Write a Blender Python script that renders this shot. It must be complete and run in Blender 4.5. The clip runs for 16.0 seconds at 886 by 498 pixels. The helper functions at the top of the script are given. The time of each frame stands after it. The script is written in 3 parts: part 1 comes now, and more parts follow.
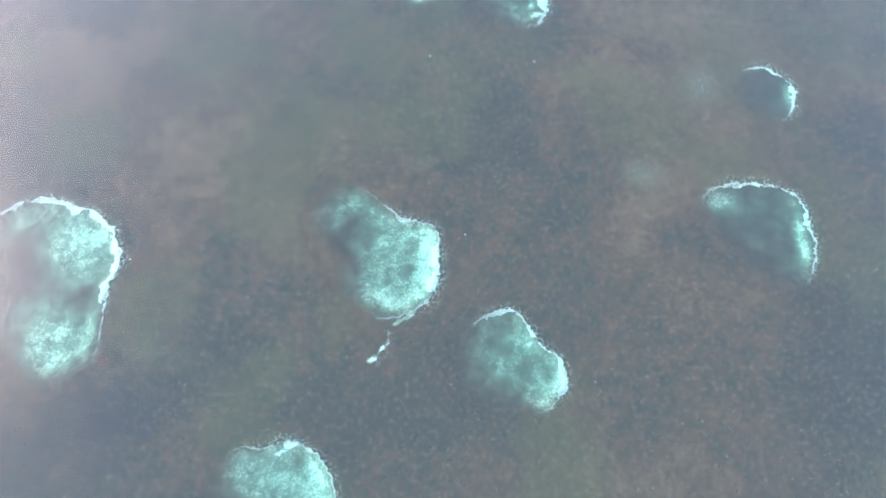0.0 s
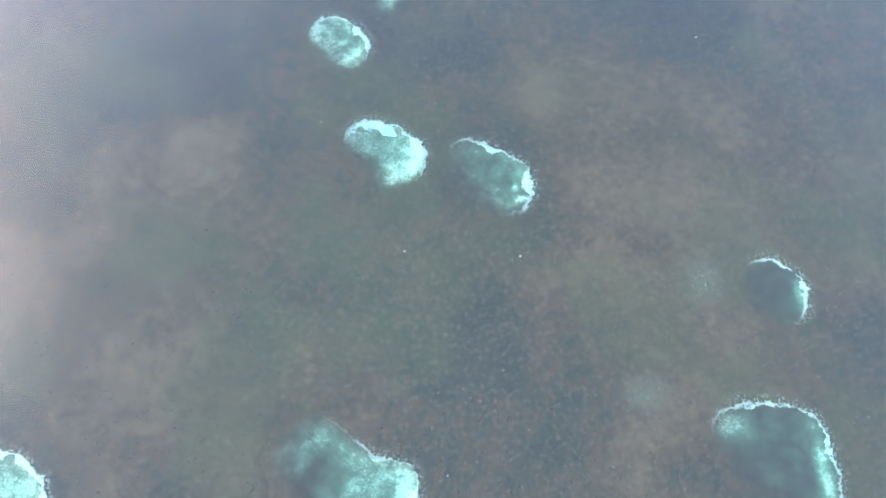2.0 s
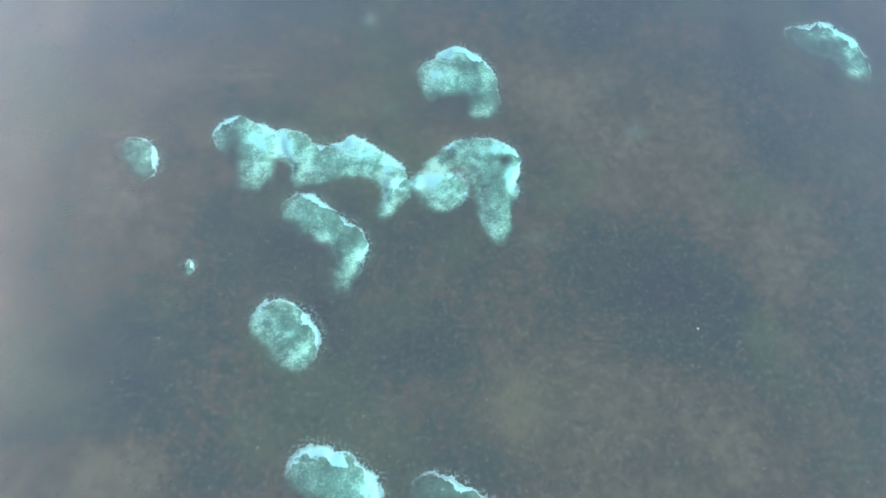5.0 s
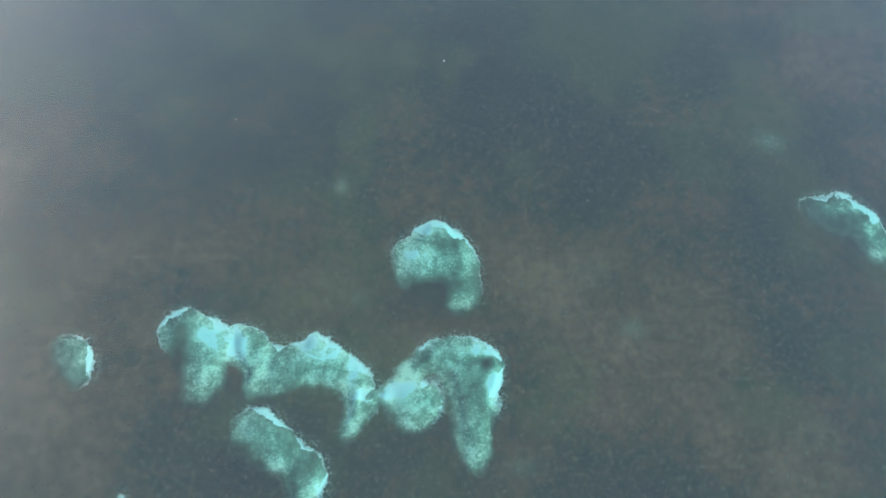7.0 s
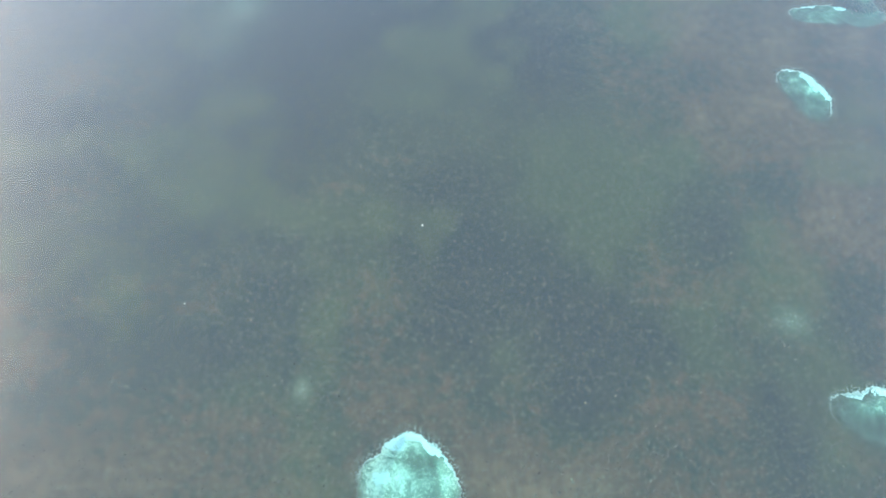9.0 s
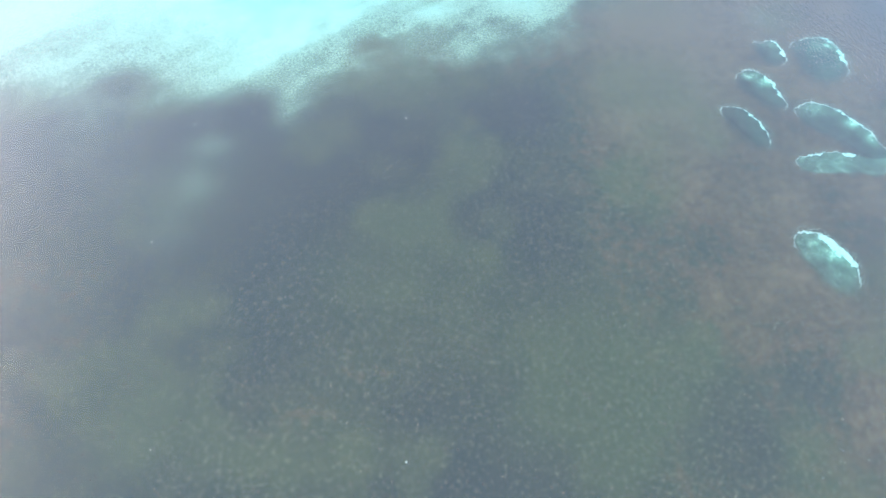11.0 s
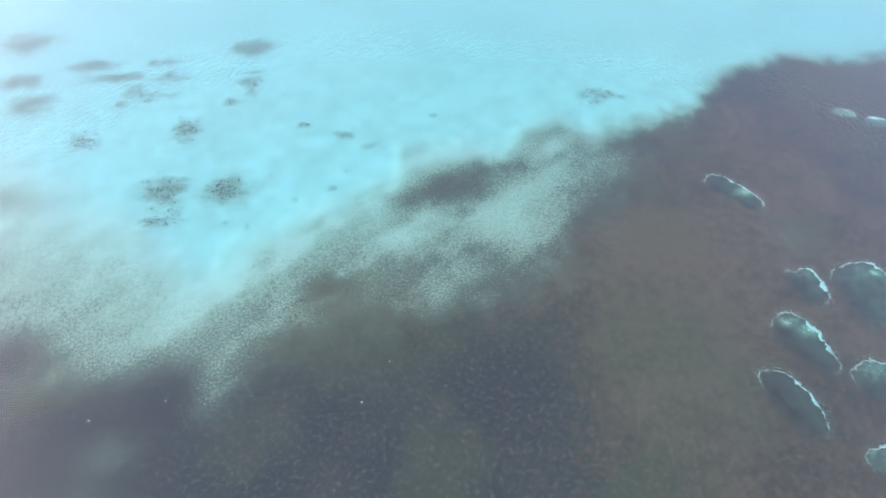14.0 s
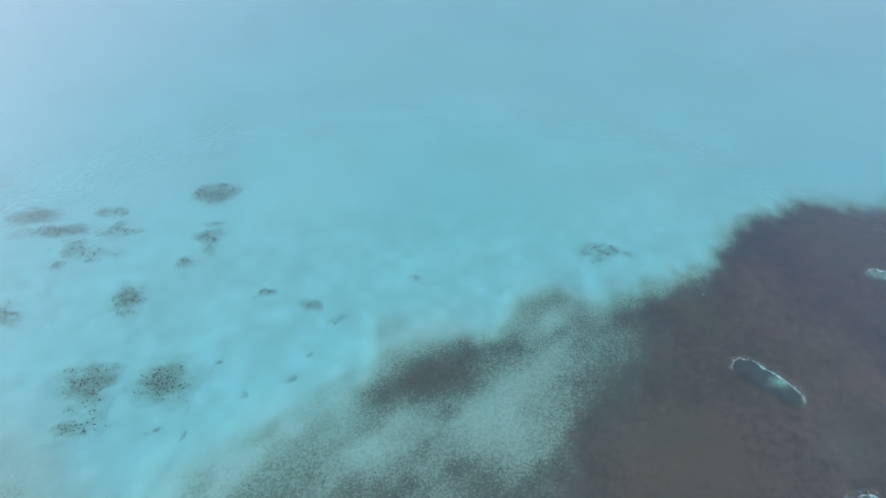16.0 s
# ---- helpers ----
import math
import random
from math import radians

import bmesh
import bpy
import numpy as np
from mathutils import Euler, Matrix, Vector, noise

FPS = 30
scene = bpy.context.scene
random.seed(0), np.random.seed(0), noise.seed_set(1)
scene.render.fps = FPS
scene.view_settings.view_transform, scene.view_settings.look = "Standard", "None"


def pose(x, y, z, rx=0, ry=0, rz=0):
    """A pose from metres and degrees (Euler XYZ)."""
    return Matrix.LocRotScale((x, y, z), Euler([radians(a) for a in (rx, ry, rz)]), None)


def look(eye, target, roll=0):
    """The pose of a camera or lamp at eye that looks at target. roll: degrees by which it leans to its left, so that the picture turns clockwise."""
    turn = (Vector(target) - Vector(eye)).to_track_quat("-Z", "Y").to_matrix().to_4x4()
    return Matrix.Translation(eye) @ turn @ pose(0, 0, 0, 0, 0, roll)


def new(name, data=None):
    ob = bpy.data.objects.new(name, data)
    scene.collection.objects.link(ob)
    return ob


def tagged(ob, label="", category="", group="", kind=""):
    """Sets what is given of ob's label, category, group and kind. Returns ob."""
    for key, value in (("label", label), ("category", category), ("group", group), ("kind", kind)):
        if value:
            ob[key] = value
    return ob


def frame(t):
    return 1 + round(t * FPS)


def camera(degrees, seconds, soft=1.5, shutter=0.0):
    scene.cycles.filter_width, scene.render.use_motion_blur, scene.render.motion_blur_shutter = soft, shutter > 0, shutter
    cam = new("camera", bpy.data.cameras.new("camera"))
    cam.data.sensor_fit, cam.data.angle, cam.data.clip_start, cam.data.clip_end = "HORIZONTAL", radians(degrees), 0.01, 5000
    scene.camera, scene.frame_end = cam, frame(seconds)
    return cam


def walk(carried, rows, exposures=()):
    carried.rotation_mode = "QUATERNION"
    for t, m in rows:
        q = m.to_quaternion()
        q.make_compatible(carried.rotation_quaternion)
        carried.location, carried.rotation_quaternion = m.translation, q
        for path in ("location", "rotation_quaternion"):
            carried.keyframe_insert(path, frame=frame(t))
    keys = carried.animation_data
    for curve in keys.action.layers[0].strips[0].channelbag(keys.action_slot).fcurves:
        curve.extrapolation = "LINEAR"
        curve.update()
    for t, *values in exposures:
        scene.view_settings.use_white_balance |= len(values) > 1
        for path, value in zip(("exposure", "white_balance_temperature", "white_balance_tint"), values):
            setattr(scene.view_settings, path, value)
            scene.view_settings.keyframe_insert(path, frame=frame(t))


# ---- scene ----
cam = camera(77.0, 16.0, soft=1.6)
PATH = [
    (0.0, pose(0.00, 0.00, 75.00, 16.89, 0.73, -0.00)),
    (0.5, pose(0.14, 7.74, 74.89, 17.10, 0.42, -0.60)),
    (1.0, pose(0.38, 15.43, 74.78, 17.48, 0.23, -1.10)),
    (1.5, pose(0.83, 22.82, 74.76, 17.94, 0.08, -1.42)),
    (2.0, pose(1.57, 29.80, 74.91, 18.41, -0.14, -1.60)),
    (2.5, pose(2.26, 36.83, 75.11, 19.00, -0.22, -1.94)),
    (3.0, pose(2.91, 43.98, 75.36, 19.45, -0.37, -2.23)),
    (3.5, pose(3.64, 51.28, 75.62, 19.86, -0.60, -2.34)),
    (4.0, pose(4.47, 58.68, 75.87, 20.24, -0.89, -2.13)),
    (6.5, pose(9.12, 95.73, 77.58, 21.83, -1.87, -1.25)),
    (7.0, pose(10.37, 102.98, 77.70, 22.33, -1.79, -1.05)),
    (7.5, pose(11.57, 110.07, 77.80, 22.81, -1.64, -0.97)),
    (8.0, pose(12.73, 117.11, 77.86, 23.34, -1.49, -1.00)),
    (8.5, pose(13.85, 124.23, 77.80, 23.88, -1.37, -1.03)),
    (9.0, pose(14.80, 131.16, 77.69, 24.40, -1.31, -1.24)),
    (11.3, pose(16.79, 162.38, 76.74, 30.68, -1.25, -4.67)),
    (11.5, pose(17.22, 165.11, 76.76, 31.23, -1.19, -4.84)),
    (12.0, pose(18.50, 171.86, 76.89, 32.46, -1.08, -5.09)),
    (12.5, pose(19.91, 178.63, 77.06, 33.53, -1.05, -5.15)),
    (13.0, pose(21.36, 185.42, 77.21, 34.57, -1.02, -5.15)),
    (13.5, pose(22.81, 192.19, 77.34, 35.67, -0.96, -5.27)),
    (14.0, pose(24.28, 198.86, 77.45, 36.73, -0.91, -5.32)),
    (14.5, pose(25.74, 205.43, 77.58, 38.25, -0.91, -5.32)),
    (15.0, pose(26.98, 211.81, 77.73, 40.12, -0.96, -5.36)),
    (15.5, pose(28.09, 218.02, 77.85, 42.07, -1.10, -5.43)),
    (16.0, pose(29.13, 223.96, 78.01, 44.05, -1.25, -5.58)),
]
EXPOSURES = [  # seconds, stops, kelvin, tint
    (0.0, 1.95, 6750, 29), (4.2, 1.86, 6550, 21), (6.5, 1.12, 6600, 12), (7.5, 1.36, 6650, 10), (8.0, 1.74, 6750, 11), (9.0, 1.98, 6850, 14),
    (11.3, 2.02, 6850, 22), (12.5, 1.87, 6950, 33), (14.0, 1.28, 6950, 33), (15.0, 0.95, 6700, 31), (16.0, 0.64, 6500, 29)]
walk(cam, PATH, EXPOSURES)

# ---- light ----
SUN_BEARING, SUN_HEIGHT = -78.0, 22.0          # degrees from the flight's heading (+y), degrees up
world = bpy.data.worlds.new("sky")
scene.world = world
world.use_nodes = True
wn, wl = world.node_tree.nodes, world.node_tree.links
wn.clear()
sky = wn.new("ShaderNodeTexSky")
sky.sky_type = "NISHITA"
sky.sun_disc = False
sky.sun_elevation, sky.sun_rotation = radians(SUN_HEIGHT), radians(SUN_BEARING)
sky.air_density, sky.dust_density, sky.ozone_density = 1.0, 2.0, 1.0
bg = wn.new("ShaderNodeBackground")
bg.inputs["Strength"].default_value = 0.15
wout = wn.new("ShaderNodeOutputWorld")
wl.new(sky.outputs["Color"], bg.inputs["Color"])
wl.new(bg.outputs["Background"], wout.inputs["Surface"])

b, e = radians(SUN_BEARING), radians(SUN_HEIGHT)
sun_dir = Vector((math.sin(b) * math.cos(e), math.cos(b) * math.cos(e), math.sin(e)))
sun = new("sun", bpy.data.lights.new("sun", "SUN"))
sun.data.energy, sun.data.angle, sun.data.color = 4.6, radians(2), (1.0, 0.94, 0.90)
sun.matrix_world = look(sun_dir * 300, (0, 0, 0))

# ---- fields of the sea bed ----
WATER_Z = 0.85


def value_noise(x, y, seed):
    """Smooth noise between 0 and 1 with cells one unit wide."""
    xi, yi = np.floor(x).astype(np.int64), np.floor(y).astype(np.int64)
    fx, fy = x - xi, y - yi
    fx, fy = fx * fx * (3 - 2 * fx), fy * fy * (3 - 2 * fy)

    def corner(i, j):
        h = (i * 374761393 + j * 668265263 + seed * 974634777) & 0x7FFFFFFF
        h = ((h ^ (h >> 13)) * 1274126177) & 0x7FFFFFFF
        h = ((h ^ (h >> 16)) * 668265263) & 0x7FFFFFFF
        return (h & 0xFFFFF) / float(0xFFFFF)

    low = corner(xi, yi) * (1 - fx) + corner(xi + 1, yi) * fx
    high = corner(xi, yi + 1) * (1 - fx) + corner(xi + 1, yi + 1) * fx
    return low * (1 - fy) + high * fy


def fbm(x, y, seed, octaves=4):
    total, amp, size = 0.0, 0.5, 1.0
    for k in range(octaves):
        total = total + amp * value_noise(x * size + 17.3 * k, y * size - 9.1 * k, seed + k)
        amp, size = amp * 0.5, size * 2.03
    return total / (1 - 0.5 ** octaves)


def smooth(a, b, v):
    t = np.clip((v - a) / (b - a), 0, 1)
    return t * t * (3 - 2 * t)


def bump(x, y, cx, cy, rx, ry):
    return np.exp(-(((x - cx) / rx) ** 2 + ((y - cy) / ry) ** 2))


def swell(x, y):
    """Slow rise and fall of the sea bed."""
    return 0.35 * (fbm(x / 45, y / 45, 3, 3) - 0.5)


def base_height(x, y):
    """The bed outside the sand patches: the grass mat stands above the open sand."""
    thin, flat, *_ = belt(x, y)
    return swell(x, y) - 0.30 * thin - 0.45 * flat


# Shore-side edge of the seagrass: knots of (x, y); sand lies beyond it.
EDGE_X = [-400, -95, -62, -48, -40, -33, -25, -20, -16.5, -11, -7.5, -1.4, 6.5, 16, 23.5, 26, 36, 45.6, 50, 58, 65, 71, 84, 90.7, 96, 108, 118, 130, 141, 400]
EDGE_Y = [330, 300, 287, 282, 275, 270.5, 269, 264, 257.5, 255, 257.5, 261, 266, 270.5, 275, 281, 282.6, 280, 287, 289, 284.5, 285.6, 289, 293, 300, 304.5, 308, 305, 306, 330]
# Inner edge of the thinning belt, where dense seagrass begins.
BELT_X = [-400, -60, -37, -24, -16, -8, -3.5, 2.5, 8, 15, 23, 36, 45, 52, 57, 64, 69, 79, 88, 110, 400]
BELT_Y = [252, 241, 238, 236, 234, 232, 229, 233, 234, 236, 238, 238, 240, 241, 244, 251, 257, 266, 276, 298, 320]

# Tint of the seagrass: (x, y, rx, ry, amount); below 0 deep blue-green, above 0 brown.
TINTS = [
    (42.6, 93.1, 13, 10, -1.0), (-39.8, 84.5, 15, 9, -1.0), (19.3, 80.1, 5, 5, 1.0), (22.7, 50.7, 8, 5, 0.7),
    (-43, 0, 9, 5, -0.6), (-33, -5, 5, 5, 0.6), (-35, 72.7, 7, 6, 0.8), (60, 101.5, 8, 8, 0.8), (35, 61, 7, 4, 0.5),
    (35.5, 142, 7, 6, -0.8), (52, 159.7, 8, 6, 0.6), (28, 129.4, 7, 5, 0.7), (8, 119, 5, 3.5, 0.8),
    (28, 179.5, 6, 5.5, -0.6), (-11.7, 149.5, 6, 5, -0.6), (61, 228, 13, 14, 1.1), (-9.4, 211, 11, 11, -1.0),
    (66, 255, 13, 10, 0.8), (16, 209, 10, 8, -0.5), (15, 230, 17, 10, -1.1), (37, 232, 12, 8, -1.0), (-5, 212, 16, 10, -0.8), (-11, 229, 8, 6, -0.8), (20, 205, 14, 10, -0.6),
    (15, 172, 48, 42, -0.45), (32, 162, 25, 20, -0.6), (4, 224, 34, 15, -1.1), (78, 243, 24, 24, 0.8), (104, 280, 24, 20, 0.8), (2, 205, 42, 34, -0.5), (94, 262, 20, 14, 0.5),
]
# Olive growth in the seagrass: (x, y, rx, ry, amount).
OLIVES = [
    (42.2, 179.8, 15, 13, 1.0), (2.1, 172.7, 9, 8, 0.6), (13.6, 193.8, 14, 10, 0.6), (-9.9, 145.8, 5, 4, 0.5), (9.4, 55.6, 9, 6, 0.7), (-38.8, 52.9, 6, 4,
    0.6), (42.1, 177.5, 12, 9, 0.6), (27.6, 238.9, 8, 5, 0.8), (63.5, 234.9, 12, 10, 0.9), (61.1, 237.2, 8, 8, 0.8), (70.6, 257.3, 10, 6, 0.7), (19.8,
    80.1, 8, 7, 0.6), (14.6, 254.0, 14, 8, 0.4), (14.9, 201.9, 10, 8, 0.6), (-22.5, 214.1, 9, 7, 0.5),
]
# Thin, speckled places in the meadow: (x, y, rx, ry, amount).
THIN = [
    (38.6, 49, 4.3, 4.5, 0.34), (28.4, 34, 4.5, 3.6, 0.34), (-4.6, 36, 3.3, 1.8, 0.2), (-40.7, 8.7, 3, 3, 0.16),
    (68.4, 154, 4, 3.5, 0.36), (-2.4, 145.5, 1.7, 2.3, 0.4), (40.6, 122.3, 2.6, 2.2, 0.34), (23, 104, 3.5, 1.9, 0.28),
    (1, 127.2, 2.1, 1.8, 0.25), (-22, 208, 5, 6, 0.12), (63.5, 108, 4, 3.3, 0.2), (35.8, 131.2, 5, 3.6, 0.2),
    (-31.9, 67.4, 1.2, 1.8, 0.3), (93, 254, 6, 5.5, 0.28), (-49.4, 109.3, 8.6, 4.6, 0.14), (-25.4, 206, 18, 15, 0.10), (-18, 225.5, 5, 3, 0.2), (-19, 217, 4.5, 4, 0.2), (-6, 233, 2.5, 5, 0.25),
]
# Dense dark groves inside the thinning belt: (x, y, rx, ry, amount).
GROVES = [(35, 272, 10, 5.5, 0.6), (27, 269, 5, 3, 0.4), (44, 276, 8, 3, 0.4), (56, 285, 6, 2.6, 0.35), (77, 281, 12, 4.5, 0.6), (96, 284, 8, 12, 0.6),
          (-12, 232, 7, 5, 0.85), (-26, 230, 8.5, 6, 0.7), (-36, 241, 6, 4.5, 0.6), (11, 250, 4, 3, 0.6), (39, 253, 6, 4, 0.35), (58, 262, 6, 8, 0.3), (-48, 274, 8, 4, 0.35)]
# Dark seagrass clumps on the open sand: (x, y, rx, ry).
CLUMPS = [
    (-20.4, 274.6, 4.3, 4.3), (-8.7, 273.6, 5.2, 4.4), (-43.7, 315.2, 5, 2.6), (-37.5, 310.3, 8, 1.9), (-33.4, 306.1, 1.9, 3),
    (-25.5, 309.4, 3.9, 2.4), (-8.8, 319.5, 4.8, 3.6), (-10.6, 299.7, 1.9, 1.3), (-18.8, 291.5, 2.8, 4.4), (-35, 300.7, 2.1, 1.4),
    (-27.9, 303.4, 3.2, 1.9), (13, 287.7, 2.2, 1.3), (18.1, 284.2, 1.5, 1.0), (4.7, 291.4, 1.8, 1.4), (69.4, 296.7, 5.1, 2.2),
    (-28.4, 315.5, 3.4, 1.5), (-7.4, 306.5, 3, 4), (-19.6, 267.4, 3.7, 2.9), (-62, 324.7, 6.5, 5), (-58.4, 310.5, 5.5, 3.3),
    (-53.3, 302.3, 4.7, 4), (-39.4, 289.8, 3.9, 2.7),
]


def specks(x, y):
    """How thickly single pale spots lie in the thin places of the meadow."""
    a = 0.25 * smooth(0.62, 0.8, fbm(x / 7, y / 7, 33, 3))
    for cx, cy, rx, ry, amount in THIN:
        a = a + 2.6 * amount * bump(x, y, cx, cy, rx, ry)
    return np.clip(a * (0.4 + 1.2 * fbm(x / 2, y / 2, 31, 2)), 0, 1)


def olive_growth(x, y):
    a = 0.9 * smooth(0.5, 0.75, fbm(x / 14, y / 14, 47, 3))
    for cx, cy, rx, ry, amount in OLIVES:
        a = a + amount * bump(x, y, cx, cy, rx, ry)
    return np.clip(a * (0.6 + 0.8 * fbm(x / 5, y / 5, 48, 3)), 0, 1)


def belt(x, y):
    """0 in the dense meadow, 1 on the open sand."""
    wx, wy = x + 4 * (fbm(x / 9, y / 9, 11) - 0.5), y + 4 * (fbm(x / 8, y / 8, 12) - 0.5) + 4.5 * (fbm(x / 2.2, y / 3.2, 13, 4) - 0.5)
    edge = np.interp(wx, EDGE_X, EDGE_Y)
    inner = np.minimum(np.interp(wx, BELT_X, BELT_Y), edge - 4)
    thin = smooth(0, 1, np.clip((wy - inner) / (edge - inner), 0, 1))
    soft = 5.5 + 1.0 * smooth(20, -25, x)
    # last value starts earlier at the left: thinning grass plus sky sheen painted as sand
    return thin, smooth(-1.4, 1.0, (wy - edge) / soft) ** 1.5, wy - inner, smooth(-4.0 - 6 * smooth(0, -20, x), 9.0 + 4 * smooth(-5, 15, x) + 10 * smooth(35, 60, x), wy - inner)


def meadow(x, y):
    """Sand share and tint of the ground outside the sand patches."""
    thin, flat, far_in, ripe = belt(x, y)
    across, along = 0.8 * y - 0.6 * x, 0.8 * x + 0.6 * y                    # streaks lie along the drift of the swell
    streak = 0.65 * fbm(across / 6, along / 24, 21) + 0.35 * fbm(x / 4, y / 4, 22)
    left = smooth(8, -22, x)
    banks = 0.34 * (1 - 0.6 * left) * (smooth(0.34, 0.64, streak) - 0.5)
    s = ripe * (0.04 + 0.07 * smooth(60, 95, x) + (0.31 + 0.09 * left + 0.08 * thin) * (1 + 1.6 * banks) * smooth(105, 38, x) + 0.05 * thin + 0.16 * thin ** 2 * smooth(135, 100, x))
    s = s + 0.15 * left * (1 - ripe) * smooth(-34, 0, far_in) * (0.5 + fbm(across / 5, along / 14, 24, 3))
    for cx, cy, rx, ry, a in GROVES:
        s = s * (1 - a * bump(x, y, cx, cy, rx, ry))
    s = s * (1 - flat) + flat * (0.84 + 0.10 * (fbm(x / 11, y / 11, 25) - 0.5) + 0.22 * smooth(330, 285, y) * (fbm(x / 2.6, y / 2.6, 26, 3) - 0.5))
    for cx, cy, rx, ry, a in THIN:
        s = s + 0.65 * a * bump(x, y, cx, cy, rx, ry)
    t = 1.6 * (fbm(x / 34, y / 34, 41, 3) - 0.5) - 0.8 * smooth(12, -22, x) * smooth(205, 232, y)
    for cx, cy, rx, ry, a in TINTS:
        t = t + 0.9 * a * bump(x, y, cx, cy, rx, ry)
    t = t + 1.1 * (fbm(x / 8, y / 8, 43, 3) - 0.5)
    return np.clip(s, 0, 1), 0.85 * np.tanh(t)


# Each sand patch: lobes (x, y, reach at twelve bearings from +y clockwise), how pale its algae-grown floor is, how white and
# wide the strip of bare sand along its sharp side, the bearing of that side, how softly the lee side runs out, and shoals (x, y, rx, ry, amount).
class Patch:
    def __init__(self, label, lobes, floor, rim, width, face, lee, shoals=(), deep=0.6):
        self.label, self.lobes, self.floor, self.rim, self.width = label, lobes, floor * (1.0 if floor > 0.19 else 0.55), rim, width
        self.face, self.lee, self.shoals, self.deep = radians(face), lee, shoals, deep

    def box(self, margin):
        x0 = min(cx - max(r) for cx, cy, r in self.lobes) - margin
        x1 = max(cx + max(r) for cx, cy, r in self.lobes) + margin
        y0 = min(cy - max(r) for cx, cy, r in self.lobes) - margin
        y1 = max(cy + max(r) for cx, cy, r in self.lobes) + margin
        return x0, x1, y0, y1

    def field(self, x, y):
        """Distance inside the edge, softness of the edge, paleness of the floor, width of bare sand, whiteness of the lip, cover, depth."""
        near, weight, g = np.zeros(np.shape(x)), np.zeros(np.shape(x)), np.zeros(np.shape(x))
        jag = 1.3 * (fbm(x / 4.5, y / 4.5, 52, 3) - 0.5) + 1.6 * np.abs(fbm(x / 2.4, y / 2.4, 53, 3) - 0.5) - 0.25
        for cx, cy, radii in self.lobes:
            dx, dy = x - cx, y - cy
            turn = (np.arctan2(dx, dy) % (2 * np.pi)) / (2 * np.pi) * len(radii)
            k = np.floor(turn).astype(int) % len(radii)
            f = turn - np.floor(turn)
            r = np.array(radii)
            p0, p1, p2, p3 = r[k - 1], r[k], r[(k + 1) % len(radii)], r[(k + 2) % len(radii)]
            reach = 0.5 * (2 * p1 + (p2 - p0) * f + (2 * p0 - 5 * p1 + 4 * p2 - p3) * f ** 2 + (3 * p1 - p0 - 3 * p2 + p3) * f ** 3)
            reach = r.mean() + (reach - r.mean()) * np.minimum(1, np.hypot(dx, dy) / (0.5 * r.mean()))
            inside = np.clip(reach - np.hypot(dx, dy), -12, 20)
            push = np.exp(inside / 0.75)
            g = g + push * (0.5 + 0.5 * np.cos(np.arctan2(dx, dy) - self.face) * np.minimum(1, np.hypot(dx, dy) / (0.6 * r.mean())))
            weight = weight + push
        d, g = 0.75 * np.log(weight), g / weight
        size = min(1.0, max(max(r) for _, _, r in self.lobes) / 4)
        d = d + jag * size + (-0.5 if self.deep < 0.2 else 0.25 * size)
        soft = 0.22 + 1.4 * self.lee * (1 - g) ** 1.6
        cover = smooth(-0.35 * soft, soft, d)
        broad = fbm(x / 3.4, y / 3.4, 62, 3) - 0.5
        pale = self.floor * (0.7 + 0.3 * g) * (1 + 1.2 * broad) * (0.45 + 0.55 * smooth(0, 1.3 * self.lee, d + 3 * g))
        for cx, cy, rx, ry, a in self.shoals:
            pale = pale + 0.95 * a * bump(x, y, cx, cy, rx, ry)
        strip = min(self.width, 2.0) * (1.0 if self.floor > 0.2 else 0.35) * smooth(0.35, 0.95, g) * (-0.3 + 3.0 * smooth(0.3, 0.7, fbm(x / 3.1 + 5, y / 3.1, 64, 2)))
        lip = (self.rim + 0.25) * smooth(0.25, 0.85, g)
        sink = 0.65 * self.deep * smooth(0.0, 1.8 + 4.0 * (1 - g), d)
        return d, soft, np.clip(pale, 0, 1), strip, lip, cover, sink


